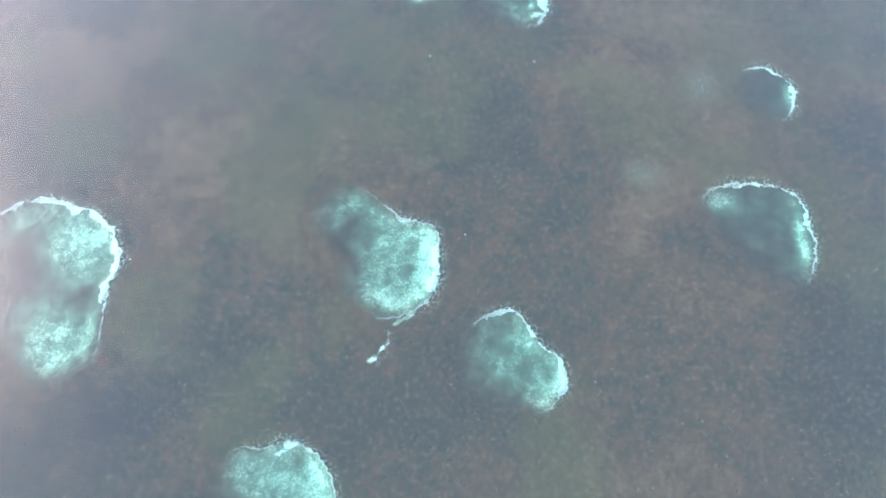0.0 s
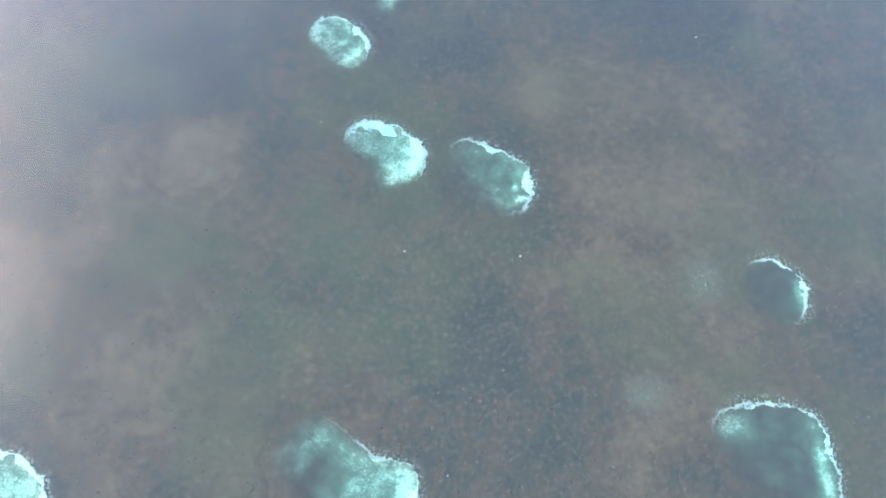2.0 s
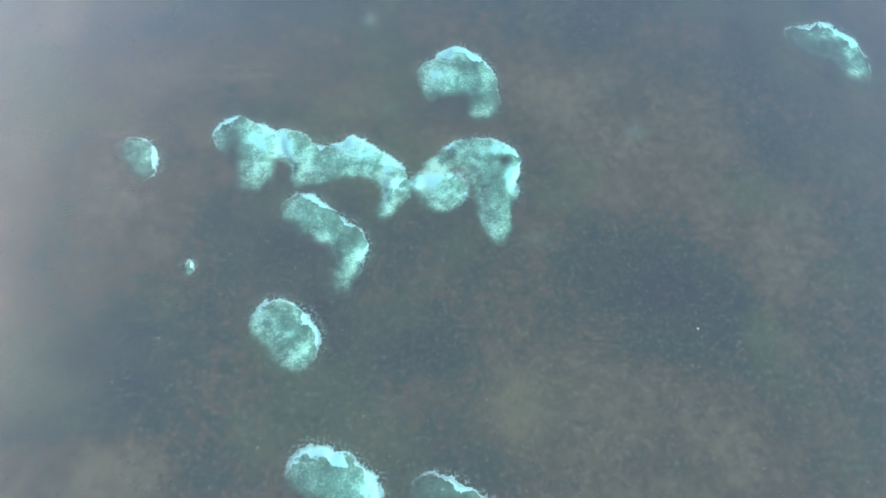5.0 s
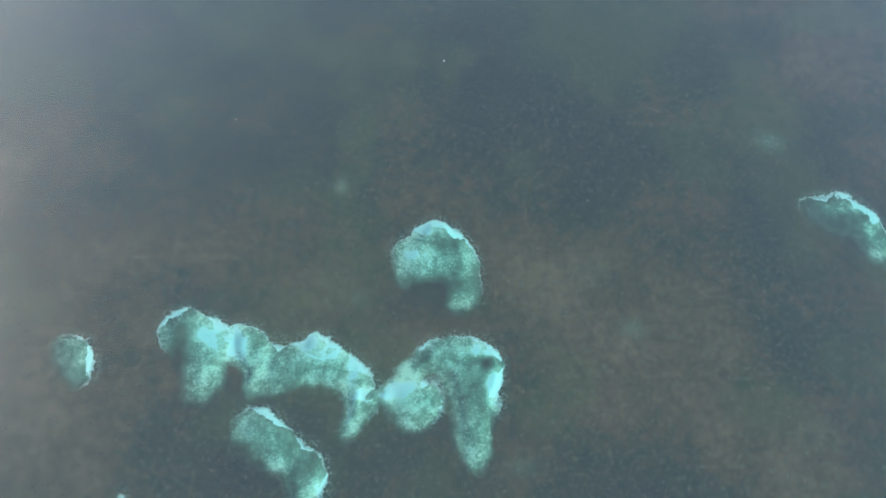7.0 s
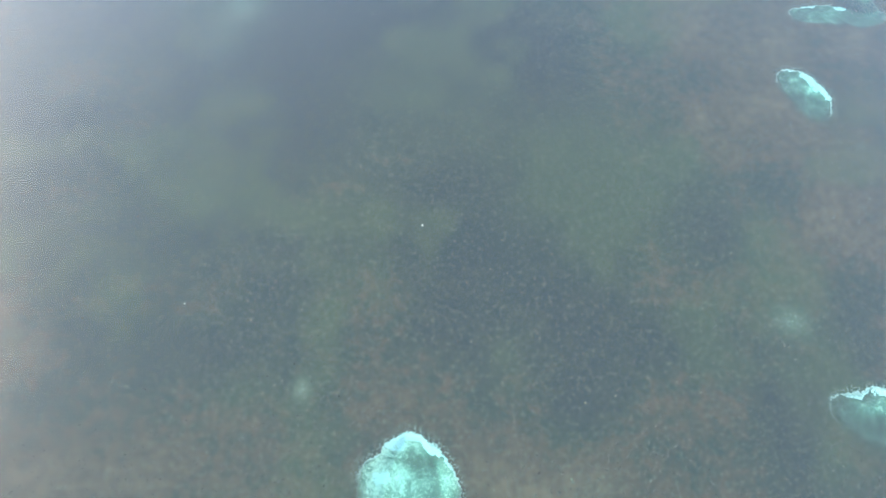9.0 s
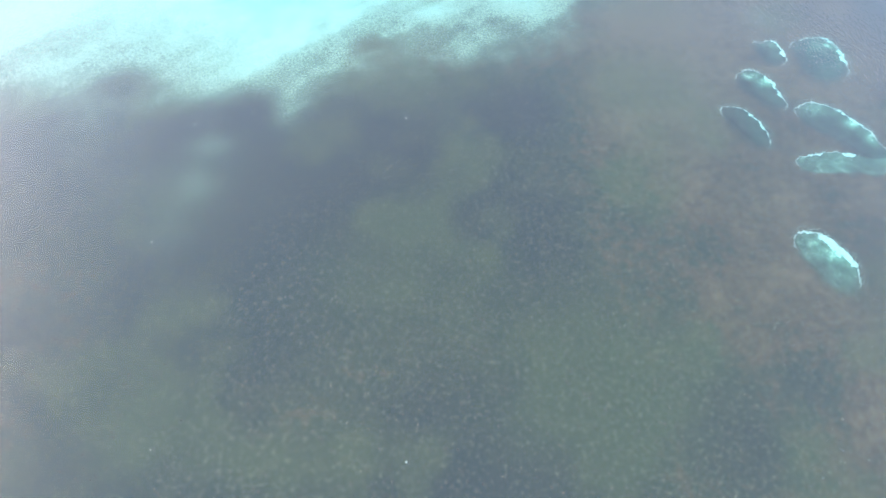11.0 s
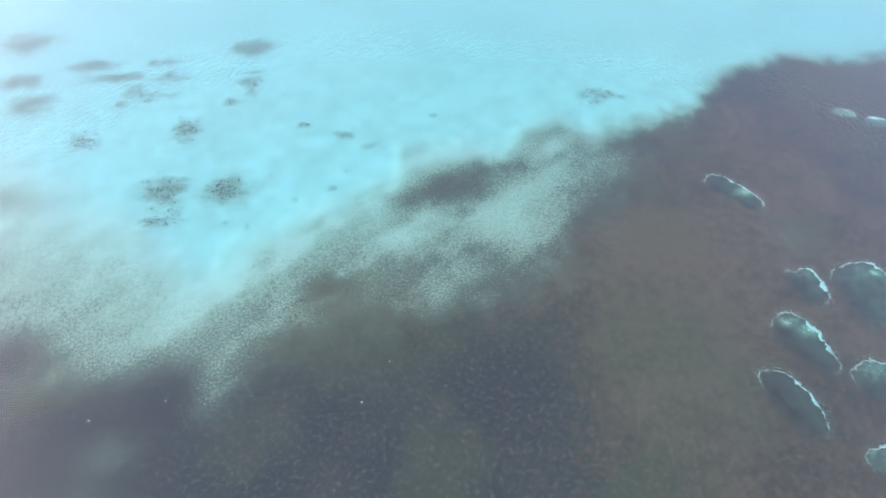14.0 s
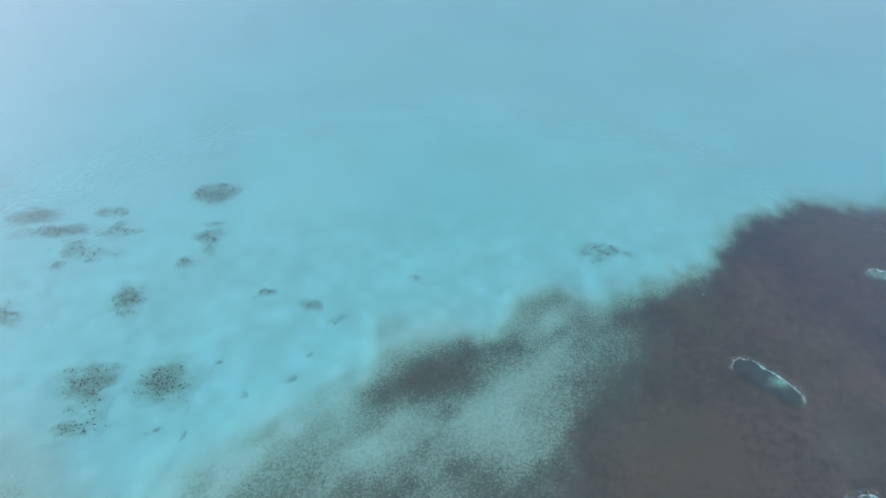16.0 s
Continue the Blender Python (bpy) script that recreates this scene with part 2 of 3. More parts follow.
TURQ = "turquoise sand hollow with a pale broken edge in dark seagrass"
DIM = "dim sand hollow with a thin white edge in brown seagrass"
PALE = "pale speckled sand patch sunk in brown seagrass"
PATCHES = [
    Patch("large pale turquoise sand hollow with dark grassy middle", [(-54.7, 17.3, [12.2, 10.5, 9.4, 7.4, 7.9, 12.1, 12.8, 10.3, 9.9, 10.8, 14.4, 14.4])],
          0.40, 0.45, 0.45, 40, 3.5, [(-53.4, 23.1, 4, 3.9, .4), (-53.7, 10.3, 4.2, 4.7, .35), (-51.2, 15.7, 2.6, 2.4, -.3), (-62, 20, 5.5, 5.5, -.5), (-51.6, 5.8, 2.7, 1.5, .2)]),
    Patch("notched turquoise sand hollow with a bright straight edge", [(-9.2, 21.7, [7.4, 6.3, 7.7, 7.6, 8.4, 8.5, 8.7, 7.6, 6.6, 6.7, 11.6, 12.4])],
          0.42, 0.30, 0.6, 85, 3.5, [(-3.5, 22, 1.3, 5.1, .45), (-8.5, 23.7, 3.6, 3.4, .2), (-9, 16, 4.7, 2.4, .3), (-6, 21.2, 1.4, 3.3, -.2), (-14.1, 24.5, 3.2, 4.2, -.3)]),
    Patch("dull teal sand hollow with a white eroded corner", [(8.5, 7.0, [6.3, 4.8, 4.6, 6.3, 7.3, 6.7, 5.2, 5.6, 6.3, 6.8, 7.3, 7.1])],
          0.34, 0.45, 0.6, 50, 3.0, [(13.9, 3.9, 2.4, 2.5, .5), (13, 5.1, 0.9, 1.3, -.5), (11.9, 1.8, 1.8, .8, .3)]),
    Patch("dim sand hollow with a thick white curved edge", [(43.8, 25.2, [7.3, 7.3, 7.5, 6.9, 7.6, 8.9, 6.2, 5.0, 4.7, 6.0, 8.6, 8.2])],
          0.16, 0.50, 0.7, 45, 3.5, [(38.7, 29.9, 2.4, 1.9, .5), (49.6, 23.5, .9, 5.9, .55)]),
    Patch("small dark hollow with a white crescent edge", [(48.2, 47.3, [4.6, 4.3, 4.3, 4.6, 4.6, 4.7, 4.2, 4.2, 4.4, 4.6, 4.7, 4.7])],
          0.10, 0.50, 0.6, 65, 2.2, [(51.8, 46, .8, 2.8, .4)]),
    Patch("thin winding scar of bare white sand", [(-6.4, 12.8, [.4, 1.1, 2.3, 1.0, .35, .3, .4, 1.1, 2.3, 1.0, .35, .3]), (-8.3, 10.4, [1.3, .5, .3, .25, .3, .5, 1.3, .6, .3, .25, .3, .5]),
                                                   (-9.5, 8.5, [.4, 1.2, .9, .3, .25, .3, .4, 1.2, .9, .3, .25, .3]), (-10.6, 7.4, [.5, .6, .7, .7, .5, .4, .5, .7, .8, .7, .5, .4])],
          0.42, 0.1, 0.4, 90, 0.2, [(-10.6, 7.4, .6, .4, .6)], 0.1),
    Patch(TURQ, [(-21.3, -7.9, [4.7, 4.7, 5.0, 6.5, 7.3, 5.9, 5.3, 5.1, 5.8, 7.3, 6.9, 4.9])],
          0.45, 0.40, 0.7, 40, 2.5, [(-16.8, -7.4, 1.6, 2, .4), (-19.8, -5.4, 1.4, 1.5, -.2), (-24.6, -7.4, 3.2, 2, .1)]),
    Patch("bright fan-shaped turquoise sand patch in seagrass", [(-5.7, 69.6, [5.3, 4.9, 5.4, 5.9, 6.1, 5.9, 5.6, 4.1, 3.2, 4.1, 7.0, 6.7])],
          0.42, 0.30, 0.7, 30, 2.0, [(-2.1, 69.4, 1.9, 2.9, .4), (-4.3, 66.3, 2.6, 2.1, .3), (-10.2, 68.2, 2.2, 2.5, -.3)]),
    Patch("teal oval hollow with a thin white rim", [(10.0, 65.7, [4.9, 4.4, 4.8, 5.6, 6.3, 6.5, 5.8, 4.6, 4.4, 5.1, 7.2, 7.1])],
          0.30, 0.50, 0.5, 55, 3.0, [(13.4, 64, .4, .5, .6), (14.1, 62.1, .9, .5, .7), (12.3, 60.8, 1.4, .7, .15)]),
    Patch("round speckled turquoise sand hollow", [(-13.5, 90.5, [4.8, 4.1, 3.9, 4.6, 5.2, 6.0, 4.7, 3.6, 3.5, 4.5, 5.5, 5.5])],
          0.48, 0.35, 0.5, 30, 1.2, [(-16.6, 92.8, 1.5, 1.8, .2), (-13.6, 90.5, 1.2, 1.3, .35), (-10.3, 88.7, 1, .9, .4), (-11.8, 87, 2, 1.3, .3), (-10.6, 91.7, 1, 1.3, -.2)]),
    Patch("dull green kidney-shaped sand hollow", [(-10.4, 107.4, [4.0, 3.1, 3.2, 4.3, 5.6, 4.6, 3.2, 2.9, 3.3, 4.3, 5.4, 5.0]),
                                                   (-5.5, 101.6, [5.2, 4.6, 3.7, 3.0, 3.1, 4.0, 5.3, 4.7, 2.5, 2.1, 2.8, 4.2])],
          0.36, 0.25, 0.5, 40, 2.2, [(-13.7, 109.4, 1.7, 1.7, .25), (-8.8, 105, 1.7, 1.3, .35), (-5, 99.2, 1.8, 2.7, .4), (-5.7, 104.3, 2.3, 1.2, -.2), (-3.4, 102.3, .6, 1.8, .25)]),
    Patch("long chain of joined turquoise sand hollows", [(-20.1, 119.3, [5.3, 4.9, 5.3, 4.5, 4.2, 5.7, 6.4, 4.9, 3.9, 4.5, 7.5, 7.6]),
                                                          (-13.3, 117.9, [5.0, 3.6, 3.1, 2.8, 3.1, 4.1, 4.9, 1.4, 1.2, 1.5, 2.8, 5.6]),
                                                          (-4.7, 117.4, [4.1, 3.7, 4.4, 5.9, 5.8, 3.4, 2.9, 3.3, 6.7, 7.0, 4.9, 3.9]),
                                                          (1.3, 111.6, [4.2, 2.6, 3.4, 2.5, 2.2, 2.4, 4.0, 4.5, 2.2, 1.5, 1.7, 3.0]),
                                                          (-9.8, 117.6, [2.0, 2.0, 2.2, 2.4, 2.0, 1.6, 1.5, 1.6, 2.0, 2.4, 2.2, 2.0]), (1.2, 114.9, [2.4, 2.1, 2.1, 2.3, 2.4, 2.5, 2.6, 2.2, 1.8, 1.7, 2.0, 2.3])],
          0.50, 0.28, 0.4, 15, 1.2, [(-18.0, 122.6, 3.2, 1.9, 0.75), (-15.5, 120.8, 2.0, 2.6, 0.5), (-5.8, 120.7, 1.6, 1.0, 0.8), (-3.1, 119.6, 2.4, 1.0, 0.7), (0.7, 117.1, 0.9, 2.2, 0.6), (2.8, 113.7, 1.8, 0.9, 0.8),
                                      (-19.7, 116, 2.4, 2.9, .35), (-17.5, 121, 2.8, 2.2, .45), (-22.5, 122.7, 1.6, 1.3, -.2), (-11.4, 116.3, 2, 1.5, .3),
                                      (-5.3, 120.6, 1.8, 1.2, .35), (-4.7, 116.6, 4, 1.7, .2), (.7, 109.3, 1.5, 1.9, .3), (3.0, 113.2, 1.4, .6, .3), (-23.4, 118, 1.3, 3.4, -.35)]),
    Patch("hooked pair of joined turquoise sand hollows", [(8.5, 112.2, [3.4, 3.4, 3.7, 3.9, 3.7, 3.9, 3.9, 3.7, 3.4, 3.6, 3.7, 3.6]),
                                                          (17.3, 113.0, [7.5, 7.0, 4.3, 3.2, 3.4, 4.9, 9.8, 6.0, 3.9, 3.6, 4.5, 7.3]),
                                                          (11.0, 118.1, [2.2, 3.0, 4.8, 5.6, 3.8, 2.0, 2.0, 3.4, 5.0, 3.1, 2.1, 2.0]),
                                                          (4.2, 113.2, [.8, 1.1, 2.1, 2.8, 2.0, 1.0, .8, 1.0, 2.0, 2.8, 2.1, 1.1])],
          0.46, 0.28, 0.35, 40, 1.2, [(7.7, 116.4, 1.5, 2.2, 0.85), (6.0, 114.0, 1.4, 0.9, 0.7), (9.7, 120.5, 3.0, 0.8, 0.5), (18.5, 119.5, 2.6, 0.9, 0.85), (20.2, 114.5, 0.8, 2.6, 0.8), (19.8, 117.6, 1.3, 1.5, -0.5),
                                      (7.7, 115.2, 1.4, 2.1, .45), (8.9, 110.8, 2.8, 2, .25), (5.4, 113.4, 1.6, .7, .5), (19.9, 116.3, .8, 3.3, .4), (19.3, 117.5, 1, 1.2, -.3),
                                      (16.7, 107.5, 1.7, 2.7, .2), (17.4, 114.7, 2, 2.1, -.08)]),
    Patch("hook-shaped turquoise sand hollow with a pale mound", [(12.1, 132.0, [7.7, 6.8, 6.1, 6.5, 7.5, 8.2, 5.8, 6.0, 6.1, 6.5, 6.5, 6.5])],
          0.38, 0.32, 0.6, 20, 1.2, [(9.3, 133.8, 3.0, 3.2, .6), (10.6, 138.4, 2.4, 1.0, .6), (15.6, 126.4, 2, 1.6, .4), (11.0, 127.6, 3.2, 2.6, -.6), (14.4, 135.9, 2.2, 2.5, -.1), (17.3, 130.5, 1, 3.8, .15)]),
    Patch("small round grey-green sand hollow", [(-37.5, 118.5, [3.3, 2.6, 2.5, 3.1, 3.4, 3.7, 3.4, 2.9, 2.6, 3.1, 3.9, 3.9])],
          0.34, 0.15, 0.5, 60, 1.8, [(-36.4, 118.2, 1.2, 1.7, .12)], 0.4),
    Patch("tiny pale sand spot in blue-green seagrass", [(-27.7, 100.4, [1.3, 1.0, 0.7, 0.7, 1.0, 1.1, 1.2, 0.9, 0.6, 0.5, 0.6, 0.9])],
          0.5, 0.1, 0.5, 20, 0.4, (), 0.2),
    Patch("dim hollow with a bright crescent sand edge", [(77.9, 138.0, [6.1, 5.2, 4.8, 5.0, 6.3, 7.5, 5.3, 3.1, 3.4, 5.7, 8.6, 6.8])],
          0.21, 0.45, 0.45, 35, 3.0, [(78.2, 141.9, 3.7, 1.1, .35), (81.1, 138, 1.3, 2, .35), (81.1, 133.6, 2, 1.5, .4)]),
    Patch("lens-shaped hollow with a thick pale sand edge", [(82.6, 195.6, [5.7, 4.3, 3.7, 4.0, 4.5, 5.5, 5.9, 4.8, 3.8, 4.0, 5.0, 6.4])],
          0.21, 0.50, 0.5, 45, 2.0, [(84.4, 197.2, 3.6, 1.7, .3), (81.9, 200, 2.3, 1.3, .2)]),
    Patch("dark hollow with a thin white edge and bright sand spot", [(87.3, 265.1, [3.5, 2.5, 2.5, 3.2, 4.8, 5.5, 3.7, 2.8, 2.8, 3.8, 5.7, 5.2])],
          0.12, 0.45, 0.5, 40, 2.0, [(89.5, 265.2, 1.7, 1.0, .7)]),
    Patch(DIM, [(90.9, 243.4, [3.6, 4.0, 2.9, 2.7, 3.3, 3.2, 3.7, 3.9, 3.8, 3.4, 3.6, 3.9])],
          0.14, 0.40, 0.5, 60, 2.2, [(91.5, 246.4, 2, 1, .25)]),
    Patch("wide dim hollow with a white sandy crest", [(101.1, 240.3, [7.1, 7.4, 5.6, 4.6, 4.7, 5.2, 6.2, 7.0, 6.9, 6.0, 6.3, 7.2])],
          0.18, 0.35, 0.8, 45, 3.0, [(101.4, 245.7, 4, 2, .2), (104, 245.5, .9, .8, .4)]),
    Patch("dark hollow with two white sand spots on its edge", [(85.4, 233.3, [5.0, 4.2, 3.8, 3.5, 4.2, 5.7, 4.9, 4.1, 3.7, 3.9, 4.7, 5.4])],
          0.10, 0.35, 0.5, 50, 2.5, [(84.5, 237.6, 1.7, .9, .6), (87.6, 235.7, 1.6, 1.1, .7)]),
    Patch("long dark hollow with a ragged white edge", [(97.0, 222.6, [6.0, 4.5, 4.2, 4.9, 6.5, 9.8, 5.8, 4.2, 4.2, 5.1, 8.4, 8.5])],
          0.12, 0.45, 0.7, 42, 2.5, [(93.4, 228.5, 3.8, 1.8, .3), (100.1, 224.4, 1.5, 1.2, .6), (102.7, 220.5, 1.5, 1.4, .6)]),
    Patch(PALE, [(94.6, 215.1, [2.3, 2.5, 4.0, 9.3, 5.7, 2.8, 2.3, 2.6, 4.3, 8.8, 5.1, 2.7])],
          0.30, 0.15, 0.6, 0, 1.0, (), 0.4),
    Patch("faint hollow outlined by a thin white edge", [(79.4, 224.0, [5.2, 3.5, 2.9, 2.9, 3.7, 4.9, 4.5, 3.5, 2.8, 3.0, 3.8, 5.9])],
          0.08, 0.40, 0.4, 50, 2.5),
    Patch(PALE, [(120.2, 285.5, [1.8, 1.7, 2.0, 2.6, 2.3, 1.8, 1.5, 1.7, 2.2, 2.6, 2.2, 1.9])], 0.4, 0.3, 0.5, 30, 1.0, (), 0.3),
    Patch(PALE, [(126.3, 282.0, [1.8, 1.9, 2.4, 2.8, 2.4, 1.8, 1.6, 1.7, 2.2, 2.6, 2.2, 1.9])], 0.4, 0.3, 0.5, 30, 1.0, (), 0.3),
]

# ---- materials ----


def nodes_of(name):
    m = bpy.data.materials.new(name)
    m.use_nodes = True
    n = m.node_tree.nodes
    n.clear()
    return m, n, m.node_tree.links


def noise_node(n, l, vec, scale, detail=3.0, rough=0.55, distort=0.0):
    t = n.new("ShaderNodeTexNoise")
    t.inputs["Scale"].default_value, t.inputs["Detail"].default_value = scale, detail
    t.inputs["Roughness"].default_value, t.inputs["Distortion"].default_value = rough, distort
    l.new(vec, t.inputs["Vector"])
    return t.outputs["Fac"]


def calc(n, l, op, a, b=None, clamp=False):
    m = n.new("ShaderNodeMath")
    m.operation, m.use_clamp = op, clamp
    for k, v in enumerate((a, b)):
        if v is None:
            continue
        if isinstance(v, (int, float)):
            m.inputs[k].default_value = v
        else:
            l.new(v, m.inputs[k])
    return m.outputs[0]


def ramp(n, l, fac, stops):
    r = n.new("ShaderNodeValToRGB")
    while len(r.color_ramp.elements) < len(stops):
        r.color_ramp.elements.new(0.5)
    for el, (p, c) in zip(r.color_ramp.elements, stops):
        el.position, el.color = p, (*c, 1)
    l.new(fac, r.inputs["Fac"])
    return r.outputs["Color"]


def mix(n, l, fac, a, b):
    m = n.new("ShaderNodeMix")
    m.data_type = "RGBA"
    for k, v in (("Factor", fac), ("A", a), ("B", b)):
        sock = m.inputs[{"Factor": 0, "A": 6, "B": 7}[k]]
        if isinstance(v, (int, float)):
            sock.default_value = v
        elif isinstance(v, tuple):
            sock.default_value = (*v, 1)
        else:
            l.new(v, sock)
    return m.outputs[2]


def attribute(n, name):
    a = n.new("ShaderNodeAttribute")
    a.attribute_name = name
    return a.outputs["Fac"]


def step_between(n, l, value, low, high):
    """0 below low, 1 above high, smooth between."""
    r = n.new("ShaderNodeMapRange")
    r.interpolation_type = "SMOOTHSTEP"
    for key, v in (("Value", value), ("From Min", low), ("From Max", high)):
        if isinstance(v, (int, float)):
            r.inputs[key].default_value = v
        else:
            l.new(v, r.inputs[key])
    return r.outputs[0]


def seabed_material():
    """Seagrass, thinly covered sand, algae-grown hollow floors, bare sand and the pale broken lip, by values stored with the ground."""
    m, n, l = nodes_of("seabed")
    pos = n.new("ShaderNodeNewGeometry").outputs["Position"]
    sand, tint = attribute(n, "sand"), attribute(n, "tint")
    inside = calc(n, l, "SUBTRACT", attribute(n, "edge"), 5.0)              # metres inside a hollow's edge
    soft, floor, strip, lip = (attribute(n, k) for k in ("soft", "floor", "strip", "lip"))

    def add(a, b):
        return calc(n, l, "ADD", a, b)

    def times(a, b):
        return calc(n, l, "MULTIPLY", a, b)

    def off(a):
        return calc(n, l, "SUBTRACT", a, 0.5)

    fine = noise_node(n, l, pos, 1.5, 4, 0.65)
    grain = noise_node(n, l, pos, 2.8, 3, 0.7)
    mid = noise_node(n, l, pos, 0.55, 4, 0.6, 0.4)

    # seagrass
    hue = add(times(tint, 0.75), 0.52)
    hue = calc(n, l, "ADD", hue, times(off(mid), 0.8), True)
    grass = ramp(n, l, hue, [(0.0, (0.010, 0.031, 0.033)), (0.35, (0.028, 0.043, 0.034)), (0.65, (0.076, 0.052, 0.035)), (1.0, (0.155, 0.084, 0.052))])
    grass = mix(n, l, times(attribute(n, "olive"), 0.55), grass, (0.062, 0.072, 0.034))
    worn = ramp(n, l, fine, [(0.52, (0, 0, 0)), (0.74, (1, 1, 1))])
    grass = mix(n, l, times(worn, 0.4), grass, (0.17, 0.155, 0.115))

    # sand between the leaves, in grains and small spots
    spot_line = calc(n, l, "SUBTRACT", 0.78, times(sand, 0.62))
    spots = step_between(n, l, grain, calc(n, l, "SUBTRACT", spot_line, 0.16), add(spot_line, 0.16))
    share = add(times(sand, 0.82), times(times(spots, 0.18), step_between(n, l, sand, 0.02, 0.3)))
    bare = ramp(n, l, share, [(0.0, (0.12, 0.125, 0.085)), (0.3, (0.235, 0.245, 0.175)), (0.6, (0.44, 0.43, 0.33)), (0.85, (0.70, 0.67, 0.59)), (1.0, (0.86, 0.84, 0.78))])
    outside = mix(n, l, step_between(n, l, share, 0.0, 0.55), grass, bare)

    few = attribute(n, "specks")
    speck_line = calc(n, l, "SUBTRACT", 0.74, times(few, 0.20))
    dots = times(step_between(n, l, grain, speck_line, add(speck_line, 0.2)), step_between(n, l, few, 0.03, 0.35))
    outside = mix(n, l, times(dots, 0.6), outside, (0.42, 0.40, 0.29))

    # floor of a hollow: algae mats full of pale grains, then bare sand along the sharp side
    ragged = add(inside, add(times(off(fine), 1.1), times(off(grain), 0.5)))
    cover = step_between(n, l, ragged, times(soft, -0.35), soft)
    mats = step_between(n, l, noise_node(n, l, pos, 0.42, 5, 0.66, 0.5), 0.44, 0.54)      # darker algae mats with sharp outlines
    floor = times(floor, add(times(mats, 0.32), 0.84))
    line = calc(n, l, "SUBTRACT", 0.78, add(times(floor, 0.40), times(off(mid), 0.35)))
    grains = step_between(n, l, grain, calc(n, l, "SUBTRACT", line, 0.12), add(line, 0.12))
    mat = ramp(n, l, calc(n, l, "MINIMUM", add(floor, times(off(mid), add(times(floor, 1.5), 0.12))), 0.72), [(0.0, (0.030, 0.045, 0.038)), (0.25, (0.10, 0.138, 0.10)), (0.55, (0.225, 0.275, 0.20)), (1.0, (0.60, 0.60, 0.48))])
    mat = mix(n, l, times(grains, add(times(floor, 0.9), 0.08)), mat, (0.62, 0.61, 0.45))
    clear_edge = add(calc(n, l, "SUBTRACT", strip, ragged), times(off(mid), 2.2))
    swept = calc(n, l, "MAXIMUM", step_between(n, l, clear_edge, -0.08, 0.12), step_between(n, l, add(floor, add(times(off(mid), 0.9), times(off(grain), 0.35))), 0.84, 0.93))
    swept = times(swept, step_between(n, l, lip, 0.05, 0.3))
    inner = mix(n, l, swept, mat, (0.64, 0.65, 0.59))
    colour = mix(n, l, cover, outside, inner)

    # the lip: a thin broken line of pale rubble, with single grains strewn over the grass outside
    near_edge = calc(n, l, "ABSOLUTE", calc(n, l, "ADD", ragged, -0.02))
    crest = step_between(n, l, near_edge, 0.24, 0.03)
    crest = times(crest, step_between(n, l, mid, 0.32, 0.52))
    strewn = times(step_between(n, l, inside, -1.6, 0.0), step_between(n, l, grain, 0.50, 0.60))
    strewn = times(strewn, calc(n, l, "SUBTRACT", 1.0, cover))
    lipped = times(calc(n, l, "MAXIMUM", crest, times(strewn, 0.5)), lip)
    colour = mix(n, l, calc(n, l, "MINIMUM", lipped, 0.8), colour, (0.68, 0.64, 0.56))

    p = n.new("ShaderNodeBsdfPrincipled")
    p.inputs["Roughness"].default_value = 0.9
    p.inputs["Specular IOR Level"].default_value = 0.1
    l.new(colour, p.inputs["Base Color"])
    rise = n.new("ShaderNodeBump")
    rise.inputs["Strength"].default_value, rise.inputs["Distance"].default_value = 0.25, 0.12
    l.new(add(fine, times(grain, 0.5)), rise.inputs["Height"])
    l.new(rise.outputs["Normal"], p.inputs["Normal"])
    out = n.new("ShaderNodeOutputMaterial")
    l.new(p.outputs["BSDF"], out.inputs["Surface"])
    return m


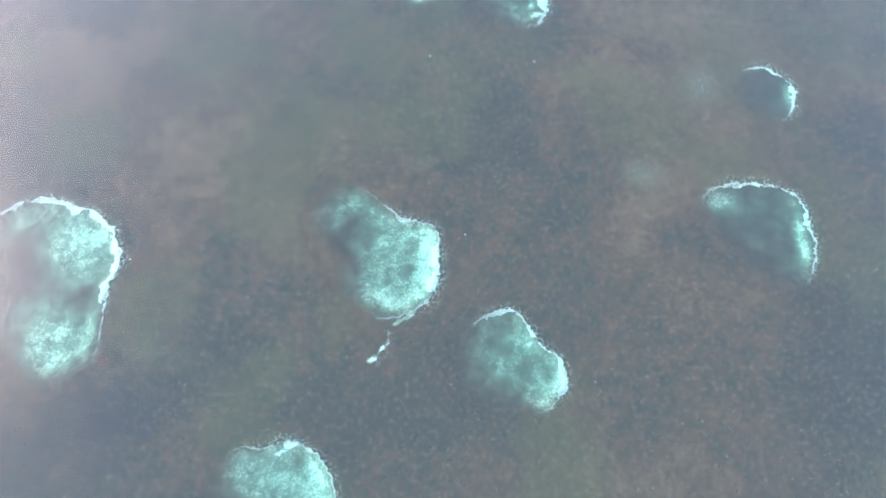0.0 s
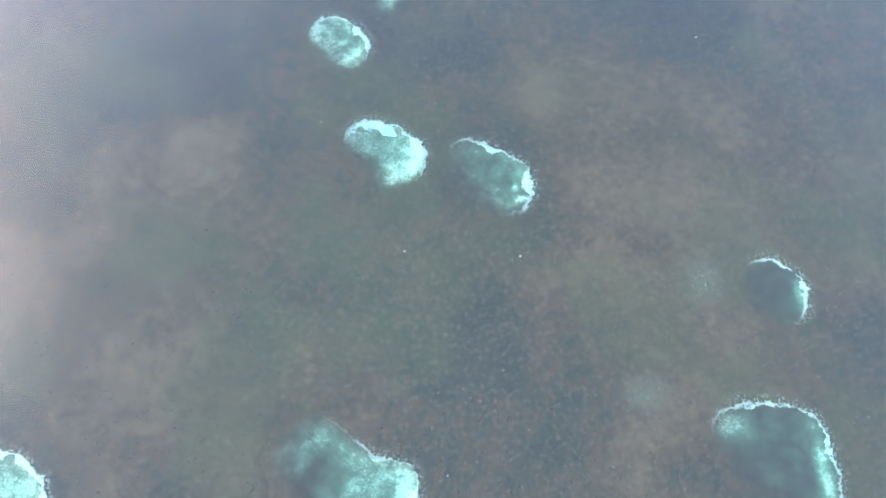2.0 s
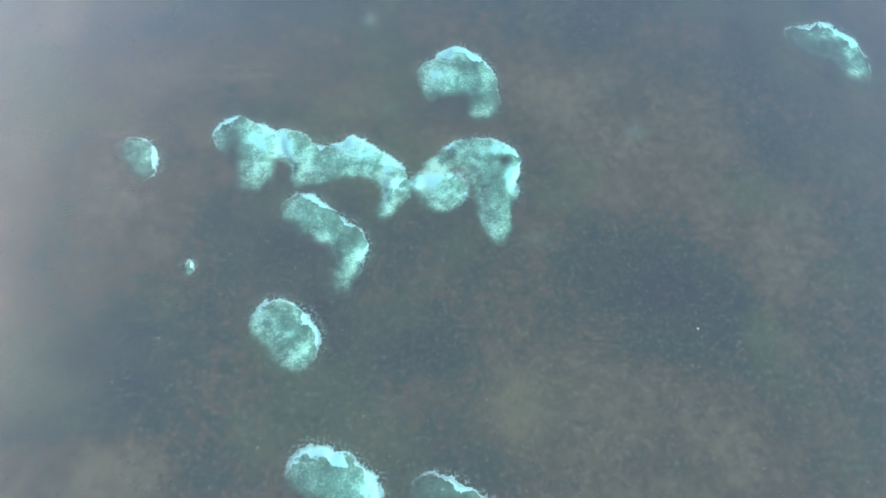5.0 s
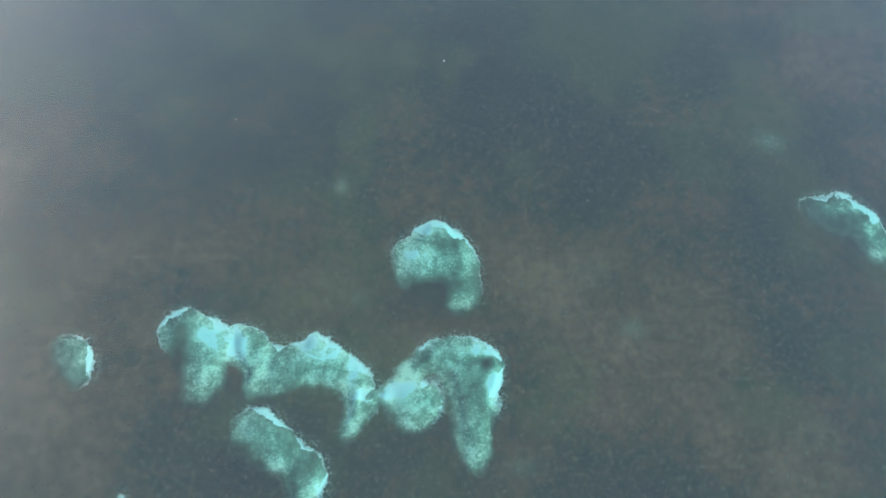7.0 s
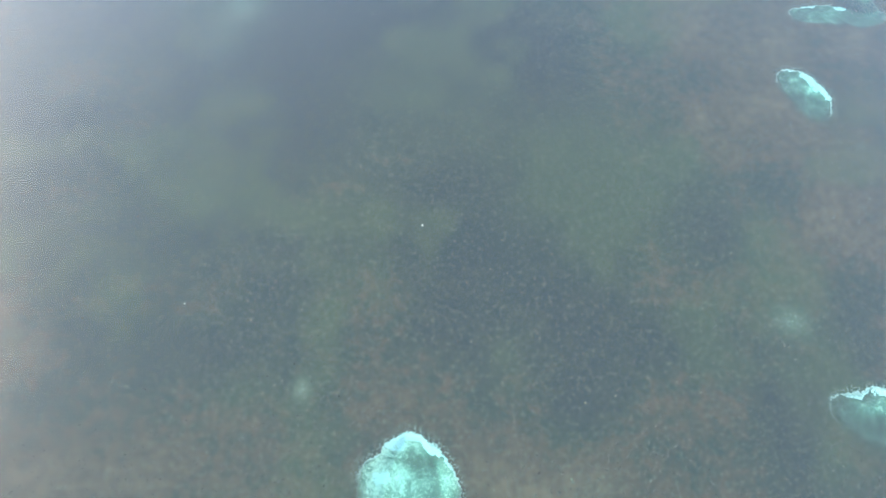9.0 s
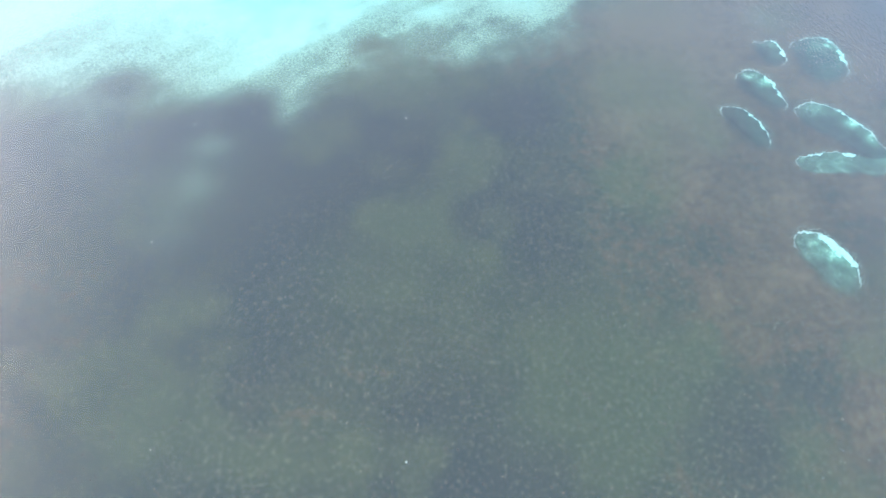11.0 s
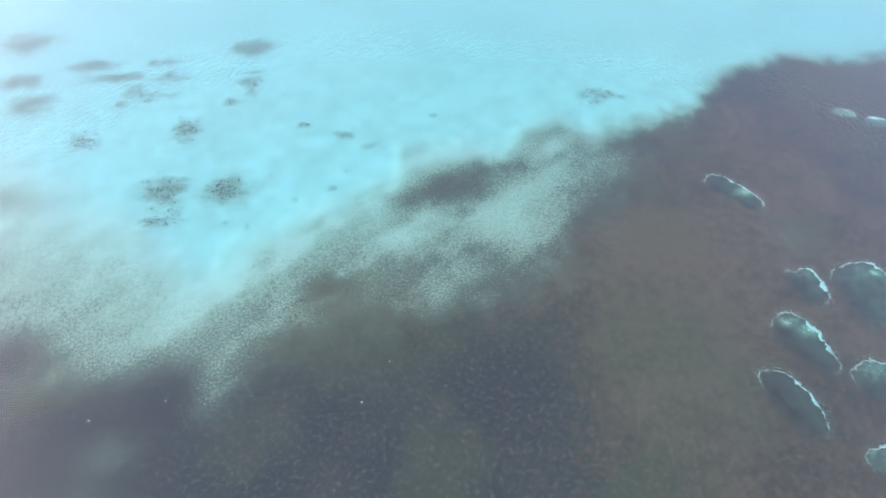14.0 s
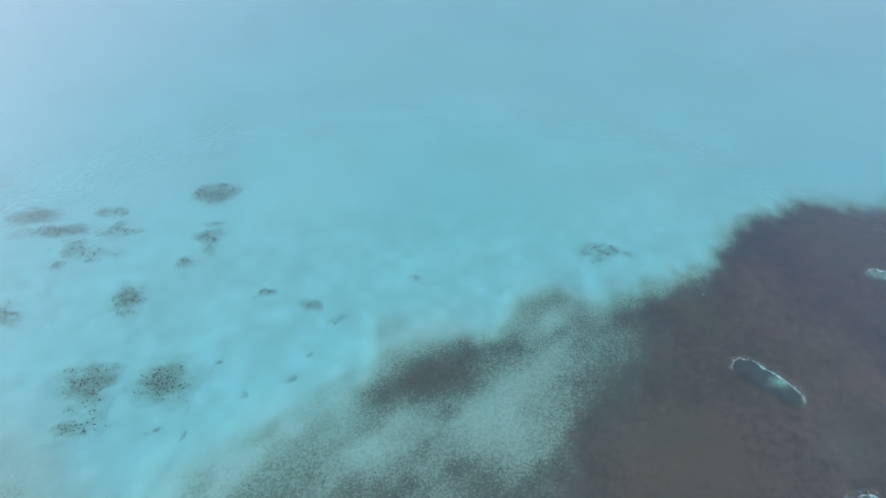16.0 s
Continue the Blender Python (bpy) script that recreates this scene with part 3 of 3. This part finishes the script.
def water_material():
    """Clear shallow sea with wind ripples, under a thin diffuse veil that paints in haze and sheen."""
    m, n, l = nodes_of("sea_water")
    pos = n.new("ShaderNodeNewGeometry").outputs["Position"]
    def train(bearing, scale, length, detail):
        """One train of short-crested ripples."""
        turn = n.new("ShaderNodeMapping")
        turn.inputs["Rotation"].default_value = (0, 0, radians(bearing))
        l.new(pos, turn.inputs["Vector"])
        crest = n.new("ShaderNodeMapping")
        crest.inputs["Scale"].default_value = (1.0, length, 1.0)
        l.new(turn.outputs["Vector"], crest.inputs["Vector"])
        return noise_node(n, l, crest.outputs["Vector"], scale, detail, 0.55, 0.4)

    ripple = calc(n, l, "ADD", train(38, 2.1, 0.42, 2.0), train(14, 2.4, 0.46, 2.0))
    small = train(26, 4.6, 0.5, 2.0)
    gusts = noise_node(n, l, pos, 0.03, 2.0)
    height = calc(n, l, "ADD", ripple, calc(n, l, "MULTIPLY", small, 0.45))
    height = calc(n, l, "MULTIPLY", height, calc(n, l, "ADD", gusts, 0.5))
    wave = n.new("ShaderNodeBump")
    wave.inputs["Strength"].default_value, wave.inputs["Distance"].default_value = 1.0, 0.02
    l.new(height, wave.inputs["Height"])
    steep = n.new("ShaderNodeBump")
    steep.inputs["Strength"].default_value, steep.inputs["Distance"].default_value = 1.0, 0.24
    l.new(height, steep.inputs["Height"])
    clear = n.new("ShaderNodeBsdfTransparent")
    depth = n.new("ShaderNodeAttribute")
    depth.attribute_name = "depth"
    left_over = n.new("ShaderNodeCombineColor")                   # what a metre of water lets through, to the power of the depth
    for k, through_metre in enumerate((0.53, 0.89, 0.915)):
        l.new(calc(n, l, "POWER", through_metre, depth.outputs["Fac"]), left_over.inputs[k])
    l.new(left_over.outputs["Color"], clear.inputs["Color"])
    # lilac diffuse layer: haze and sky sheen put into the water's colour
    haze_veil = n.new("ShaderNodeBsdfDiffuse")
    haze_veil.inputs["Color"].default_value = (0.68, 0.64, 0.72, 1)
    l.new(steep.outputs["Normal"], haze_veil.inputs["Normal"])
    body = n.new("ShaderNodeMixShader")
    body.inputs["Fac"].default_value = 0.038
    l.new(clear.outputs["BSDF"], body.inputs[1])
    l.new(haze_veil.outputs["BSDF"], body.inputs[2])
    shine = n.new("ShaderNodeBsdfGlossy")
    shine.distribution = "BECKMANN"
    shine.inputs["Roughness"].default_value = 0.34
    l.new(wave.outputs["Normal"], shine.inputs["Normal"])
    facing = n.new("ShaderNodeLayerWeight")
    facing.inputs["Blend"].default_value = 0.5
    l.new(wave.outputs["Normal"], facing.inputs["Normal"])
    gloss = calc(n, l, "ADD", calc(n, l, "MULTIPLY", calc(n, l, "POWER", facing.outputs["Facing"], 2.05), 0.9), 0.016, True)
    top = n.new("ShaderNodeMixShader")
    l.new(gloss, top.inputs["Fac"])
    l.new(body.outputs["Shader"], top.inputs[1])
    l.new(shine.outputs["BSDF"], top.inputs[2])
    out = n.new("ShaderNodeOutputMaterial")
    l.new(top.outputs["Shader"], out.inputs["Surface"])
    return m


SEABED = seabed_material()
WATER = water_material()

# ---- ground and water ----


def sheet(name, x, y, z, faces, material, **floats):
    me = bpy.data.meshes.new(name)
    me.vertices.add(len(x))
    me.vertices.foreach_set("co", np.stack([x, y, z], 1).astype(np.float32).ravel())
    me.loops.add(faces.size)
    me.loops.foreach_set("vertex_index", faces.astype(np.int32).ravel())
    me.polygons.add(len(faces))
    me.polygons.foreach_set("loop_start", np.arange(len(faces), dtype=np.int32) * faces.shape[1])
    me.polygons.foreach_set("use_smooth", np.ones(len(faces), bool))
    for key, value in floats.items():
        me.attributes.new(key, "FLOAT", "POINT").data.foreach_set("value", value.astype(np.float32))
    me.update(calc_edges=True)
    me.materials.append(material)
    return new(name, me)


def lattice(xs, ys):
    gx, gy = np.meshgrid(xs, ys)
    nx = len(xs)
    j, i = np.meshgrid(np.arange(len(ys) - 1), np.arange(nx - 1), indexing="ij")
    a = (j * nx + i).ravel()
    return gx.ravel(), gy.ravel(), np.stack([a, a + 1, a + nx + 1, a + nx], 1)


def spread(a, b, step, far):
    """Even steps from a to b, then ever longer ones to -far and far."""
    core = np.arange(a, b + step, step)
    tail, v, s = [], 0.0, step
    while v < far:
        s *= 1.3
        v += s
        tail.append(v)
    tail = np.array(tail)
    return np.concatenate([a - tail[::-1], core, core[-1] + tail])


gx, gy, gf = lattice(spread(-105, 165, 0.8, 4200), spread(-45, 420, 0.8, 4200))
g_sand, g_tint = meadow(gx, gy)
bed = base_height(gx, gy)
gz = bed.copy()
for p in PATCHES:
    x0, x1, y0, y1 = p.box(4)
    pick = np.where((gx > x0) & (gx < x1) & (gy > y0) & (gy < y1))[0]
    low = np.zeros(len(pick))
    for ox in (-0.6, 0, 0.6):
        for oy in (-0.6, 0, 0.6):
            *_, cover, sink = p.field(gx[pick] + ox, gy[pick] + oy)
            low = np.maximum(low, sink + 0.12 * (cover > 0.002))
            if ox == 0 and oy == 0:
                bed[pick] -= sink
    gz[pick] -= low
ground = sheet("ground", gx, gy, gz, gf, SEABED, sand=g_sand, tint=g_tint, olive=olive_growth(gx, gy), specks=specks(gx, gy))
tagged(ground, "brown and blue-green seagrass bed running out onto open sand", "sea bed", "", "structure")

water = sheet("water", gx, gy, np.full(len(gx), WATER_Z), gf, WATER, depth=WATER_Z - bed)
tagged(water, "clear shallow sea water with small wind ripples", "water", "", "structure")

# ---- sand patches ----


def sand_patch(p):
    """The floor of a hollow, and along its sharp side the broken lip as a part of its own."""
    x0, x1, y0, y1 = p.box(3.0)
    step = 0.3
    x, y, f = lattice(np.arange(x0, x1, step), np.arange(y0, y1, step))
    d, soft, pale, strip, lip, cover, sink = p.field(x, y)
    keep = d > -2.2
    for q in PATCHES:                                             # neighbours that run into each other share one floor
        u0, u1, v0, v1 = q.box(2.0)
        if q is p or u0 > x1 or u1 < x0 or v0 > y1 or v1 < y0:
            continue
        d2, soft2, pale2, strip2, lip2, cover2, sink2 = q.field(x, y)
        keep &= d2 < d + 0.7
        other = d2 > d
        soft, pale, strip, lip = (np.where(other, b, a) for a, b in ((soft, soft2), (pale, pale2), (strip, strip2), (lip, lip2)))
        d, cover, sink = np.maximum(d, d2), np.maximum(cover, cover2), np.maximum(sink, sink2)
    ms, mt = meadow(x, y)
    z = base_height(x, y) + 0.03 + 0.004 * (PATCHES.index(p) % 5) - sink + 0.06 * cover * (fbm(x / 0.9, y / 0.9, 71, 2) - 0.5)
    values = dict(sand=ms, tint=mt - 0.2 * cover, olive=olive_growth(x, y), specks=specks(x, y), edge=np.clip(d, -4, 8) + 5, soft=soft, floor=pale, strip=strip, lip=lip)
    f = f[keep[f].all(1)]
    mid_d, mid_lip = d[f].mean(1), lip[f].mean(1)
    on_lip = (mid_d > -0.9) & (mid_d < 0.5) & (mid_lip > 0.3)
    run = np.arange(len(x))                                       # keep the longest unbroken stretch of lip
    for _ in range(400):
        low = run[f[on_lip]].min(1)
        after = run.copy()
        for k in range(4):
            np.minimum.at(after, f[on_lip][:, k], low)
        after = after[after]
        if (after == run).all():
            break
        run = after
    if on_lip.any():
        first = run[f[:, 0]]
        names, counts = np.unique(first[on_lip], return_counts=True)
        on_lip &= first == names[counts.argmax()]

    def piece(name, faces):
        used = np.unique(faces)
        back = np.zeros(len(x), int)
        back[used] = np.arange(len(used))
        part = sheet(name, x[used], y[used], z[used], back[faces], SEABED, **{key: v[used] for key, v in values.items()})
        part.parent = ob
        part.matrix_parent_inverse = Matrix.Translation(-ob.location)
        return part

    ob = new("sand_patch")
    ob.location = (p.lobes[0][0], p.lobes[0][1], float(z[np.hypot(x - p.lobes[0][0], y - p.lobes[0][1]).argmin()]))
    tagged(ob, p.label, "sand patch", "sand patches in the seagrass")
    if on_lip.sum() > 20:
        piece("sand_floor", f[~on_lip])
        tagged(piece("broken_edge", f[on_lip]), "ragged white broken sand edge")
    else:
        piece("sand_floor", f)
    return ob


for p in PATCHES:
    sand_patch(p)


# ---- seagrass clumps, leaves and rubble ----


def leaf_material():
    """Dull seagrass leaves, each bundle with its own tone."""
    m, n, l = nodes_of("seagrass_leaf")
    geo = n.new("ShaderNodeNewGeometry")
    tone = ramp(n, l, geo.outputs["Random Per Island"], [(0.0, (0.040, 0.044, 0.040)), (0.45, (0.062, 0.056, 0.042)), (0.85, (0.10, 0.078, 0.056)), (1.0, (0.16, 0.14, 0.10))])
    grain = noise_node(n, l, geo.outputs["Position"], 11.0, 3)
    tone = mix(n, l, calc(n, l, "MULTIPLY", grain, 0.45), tone, (0.08, 0.075, 0.06))
    p = n.new("ShaderNodeBsdfPrincipled")
    p.inputs["Roughness"].default_value = 0.8
    p.inputs["Specular IOR Level"].default_value = 0.15
    l.new(tone, p.inputs["Base Color"])
    out = n.new("ShaderNodeOutputMaterial")
    l.new(p.outputs["BSDF"], out.inputs["Surface"])
    return m


LEAF = leaf_material()
rng = np.random.default_rng(7)


def leaves(name, x, y, z, long, wide, material):
    """A bent tapering leaf bundle at each root, leaning with the swell."""
    k = len(x)
    way = rng.uniform(0, 2 * np.pi, k)
    lean = rng.uniform(0.35, 0.95, k)
    dx, dy = np.cos(way), np.sin(way)
    px, py = -dy * wide / 2, dx * wide / 2
    rows = []
    for part_way, up, w in ((0.0, 0.0, 0.7), (0.45, 0.75, 1.0), (1.0, 1.0, 0.35)):
        ox, oy = x + dx * long * lean * part_way, y + dy * long * lean * part_way
        oz = z + long * np.sqrt(1 - 0.8 * lean ** 2) * up * 0.35
        rows += [np.stack([ox - px * w, oy - py * w, oz], 1), np.stack([ox + px * w, oy + py * w, oz], 1)]
    v = np.stack(rows, 1).reshape(-1, 3)
    a = np.arange(k)[:, None] * 6
    f = np.concatenate([a + np.array([[0, 1, 3, 2]]), a + np.array([[2, 3, 5, 4]])])
    return sheet(name, v[:, 0], v[:, 1], v[:, 2], f, material)


def seagrass_clump(cx, cy, rx, ry):
    """A low ragged mound of seagrass whose edge thins out over the sand."""
    step = 0.3
    x, y, f = lattice(np.arange(cx - 1.7 * rx - 1, cx + 1.7 * rx + 1, step), np.arange(cy - 1.7 * ry - 1, cy + 1.7 * ry + 1, step))
    q = np.hypot((x - cx) / rx, (y - cy) / ry) + (1.0 if rx * ry > 12 else 1.9) * (fbm(x / 2.4, y / 1.5, 81, 4) - 0.5)
    full = smooth(1.4, 0.2, q)
    keep = full > 0.002
    f = f[keep[f].all(1)]
    used = np.unique(f)
    back = np.zeros(len(x), int)
    back[used] = np.arange(len(used))
    x, y, full = x[used], y[used], full[used]
    ms, mt = meadow(x, y)
    rough = fbm(x / 0.8, y / 0.8, 83, 2)
    z = base_height(x, y) + 0.03 + full * (0.05 + 0.12 * rough)
    ob = sheet("seagrass_clump", x, y, z, back[f], SEABED, sand=np.clip(ms * (1 - (0.44 if rx * ry > 12 else 0.28 if rx * ry > 2 else 0.2) * full) - 0.12 * full * (rough - 0.5), 0, 1), tint=mt - 0.5 * full)
    size = "broad dark" if rx * ry > 12 else "small dark" if rx * ry > 2 else "tiny ragged"
    tagged(ob, size + " seagrass clump on bright open sand", "seagrass", "seagrass clumps on the sand")
    if rx * ry > 2:
        pick = rng.choice(len(x), int(5 * rx * ry), p=full ** 2 / (full ** 2).sum())
        tuft = leaves("leaves", x[pick], y[pick], z[pick], rng.uniform(0.3, 0.6, len(pick)), rng.uniform(0.08, 0.2, len(pick)), LEAF)
        tuft.parent = ob
        tagged(tuft, "loose dark seagrass leaves", "", "", "stuff")
    return ob


for c in CLUMPS:
    seagrass_clump(*c)

# Small tufts strewn over the sand along the edge of the seagrass.
placed = 0
while placed < 12:
    tx = rng.uniform(-24, 34)
    ty = float(np.interp(tx, EDGE_X, EDGE_Y)) + rng.uniform(2, 9) + rng.exponential(7)
    if min((tx - c[0]) ** 2 + (ty - c[1]) ** 2 for c in CLUMPS) > 36:
        size = rng.uniform(0.3, 0.7)
        seagrass_clump(tx, ty, size * rng.uniform(1.0, 2.2), size)
        placed += 1

# The meadow's own leaves, thinning out towards the sand.
k = 190000
mx, my = rng.uniform(-100, 150, k), rng.uniform(-40, 345, k)
m_sand, m_tint = meadow(mx, my)
bare = np.zeros(k)
for p in PATCHES:
    x0, x1, y0, y1 = p.box(1)
    pick = np.where((mx > x0) & (mx < x1) & (my > y0) & (my < y1))[0]
    bare[pick] = np.maximum(bare[pick], p.field(mx[pick], my[pick])[5])
patchy = fbm(mx / 2.5, my / 2.5, 91, 3)
keep = (bare < 0.15) & (rng.uniform(0, 1, k) < np.clip(1.15 - 2.2 * m_sand, 0.0, 1) * (0.35 + 0.65 * smooth(-0.6, 0.25, m_tint))) & (patchy > rng.uniform(0.2, 0.62, k))
mx, my = mx[keep], my[keep]
grass = leaves("seagrass", mx, my, base_height(mx, my) - 0.03, rng.uniform(0.3, 0.65, len(mx)), rng.uniform(0.08, 0.2, len(mx)), LEAF)
tagged(grass, "dense brown-green seagrass leaves covering the sea bed", "seagrass", "", "stuff")


def pale_stone(cx, cy, size):
    """A weathered lump of pale coral rock."""
    bm = bmesh.new()
    bmesh.ops.create_icosphere(bm, subdivisions=2, radius=size)
    for v in bm.verts:
        v.co *= 0.75 + 0.5 * noise.noise(v.co / size * 1.3 + Vector((cx, cy, 0)))
        v.co.z *= 0.6
    me = bpy.data.meshes.new("pale_stone")
    bm.to_mesh(me)
    bm.free()
    me.polygons.foreach_set("use_smooth", np.ones(len(me.polygons), bool))
    me.materials.append(STONE)
    ob = new("pale_stone", me)
    ob.location = (cx, cy, float(base_height(np.array([cx]), np.array([cy]))[0]) + 0.25 * size)
    tagged(ob, "small pale coral stone lying in the seagrass", "stone", "pale stones on the sea bed")


def stone_material():
    m, n, l = nodes_of("coral_stone")
    geo = n.new("ShaderNodeNewGeometry")
    tone = ramp(n, l, noise_node(n, l, geo.outputs["Position"], 9.0, 4), [(0.3, (0.25, 0.23, 0.19)), (0.7, (0.48, 0.45, 0.39))])
    p = n.new("ShaderNodeBsdfPrincipled")
    p.inputs["Roughness"].default_value = 0.9
    l.new(tone, p.inputs["Base Color"])
    out = n.new("ShaderNodeOutputMaterial")
    l.new(p.outputs["BSDF"], out.inputs["Surface"])
    return m


STONE = stone_material()
# (x, y, radius)
STONES = [(2.2, 24.9, 0.20), (-45.0, 21.4, 0.26), (44.6, 89.9, 0.32), (-15.7, 75.8, 0.20), (13.3, 53.3, 0.26), (-3.0, 54.5, 0.32), (-18.9, 174.3, 0.20), (-20.3, 158.1, 0.26), (14.2, 170.4, 0.32), (20.9, 235.9, 0.20), (16.7, 229.9, 0.26), (-24.4, 206.1, 0.32), (-11.2, 232.5, 0.20), (-21.2, 230.5, 0.26), (84.7, 283.9, 0.32), (-20.1, 240.3, 0.20)]
for cx, cy, size in STONES:
    pale_stone(cx, cy, 0.65 * size)
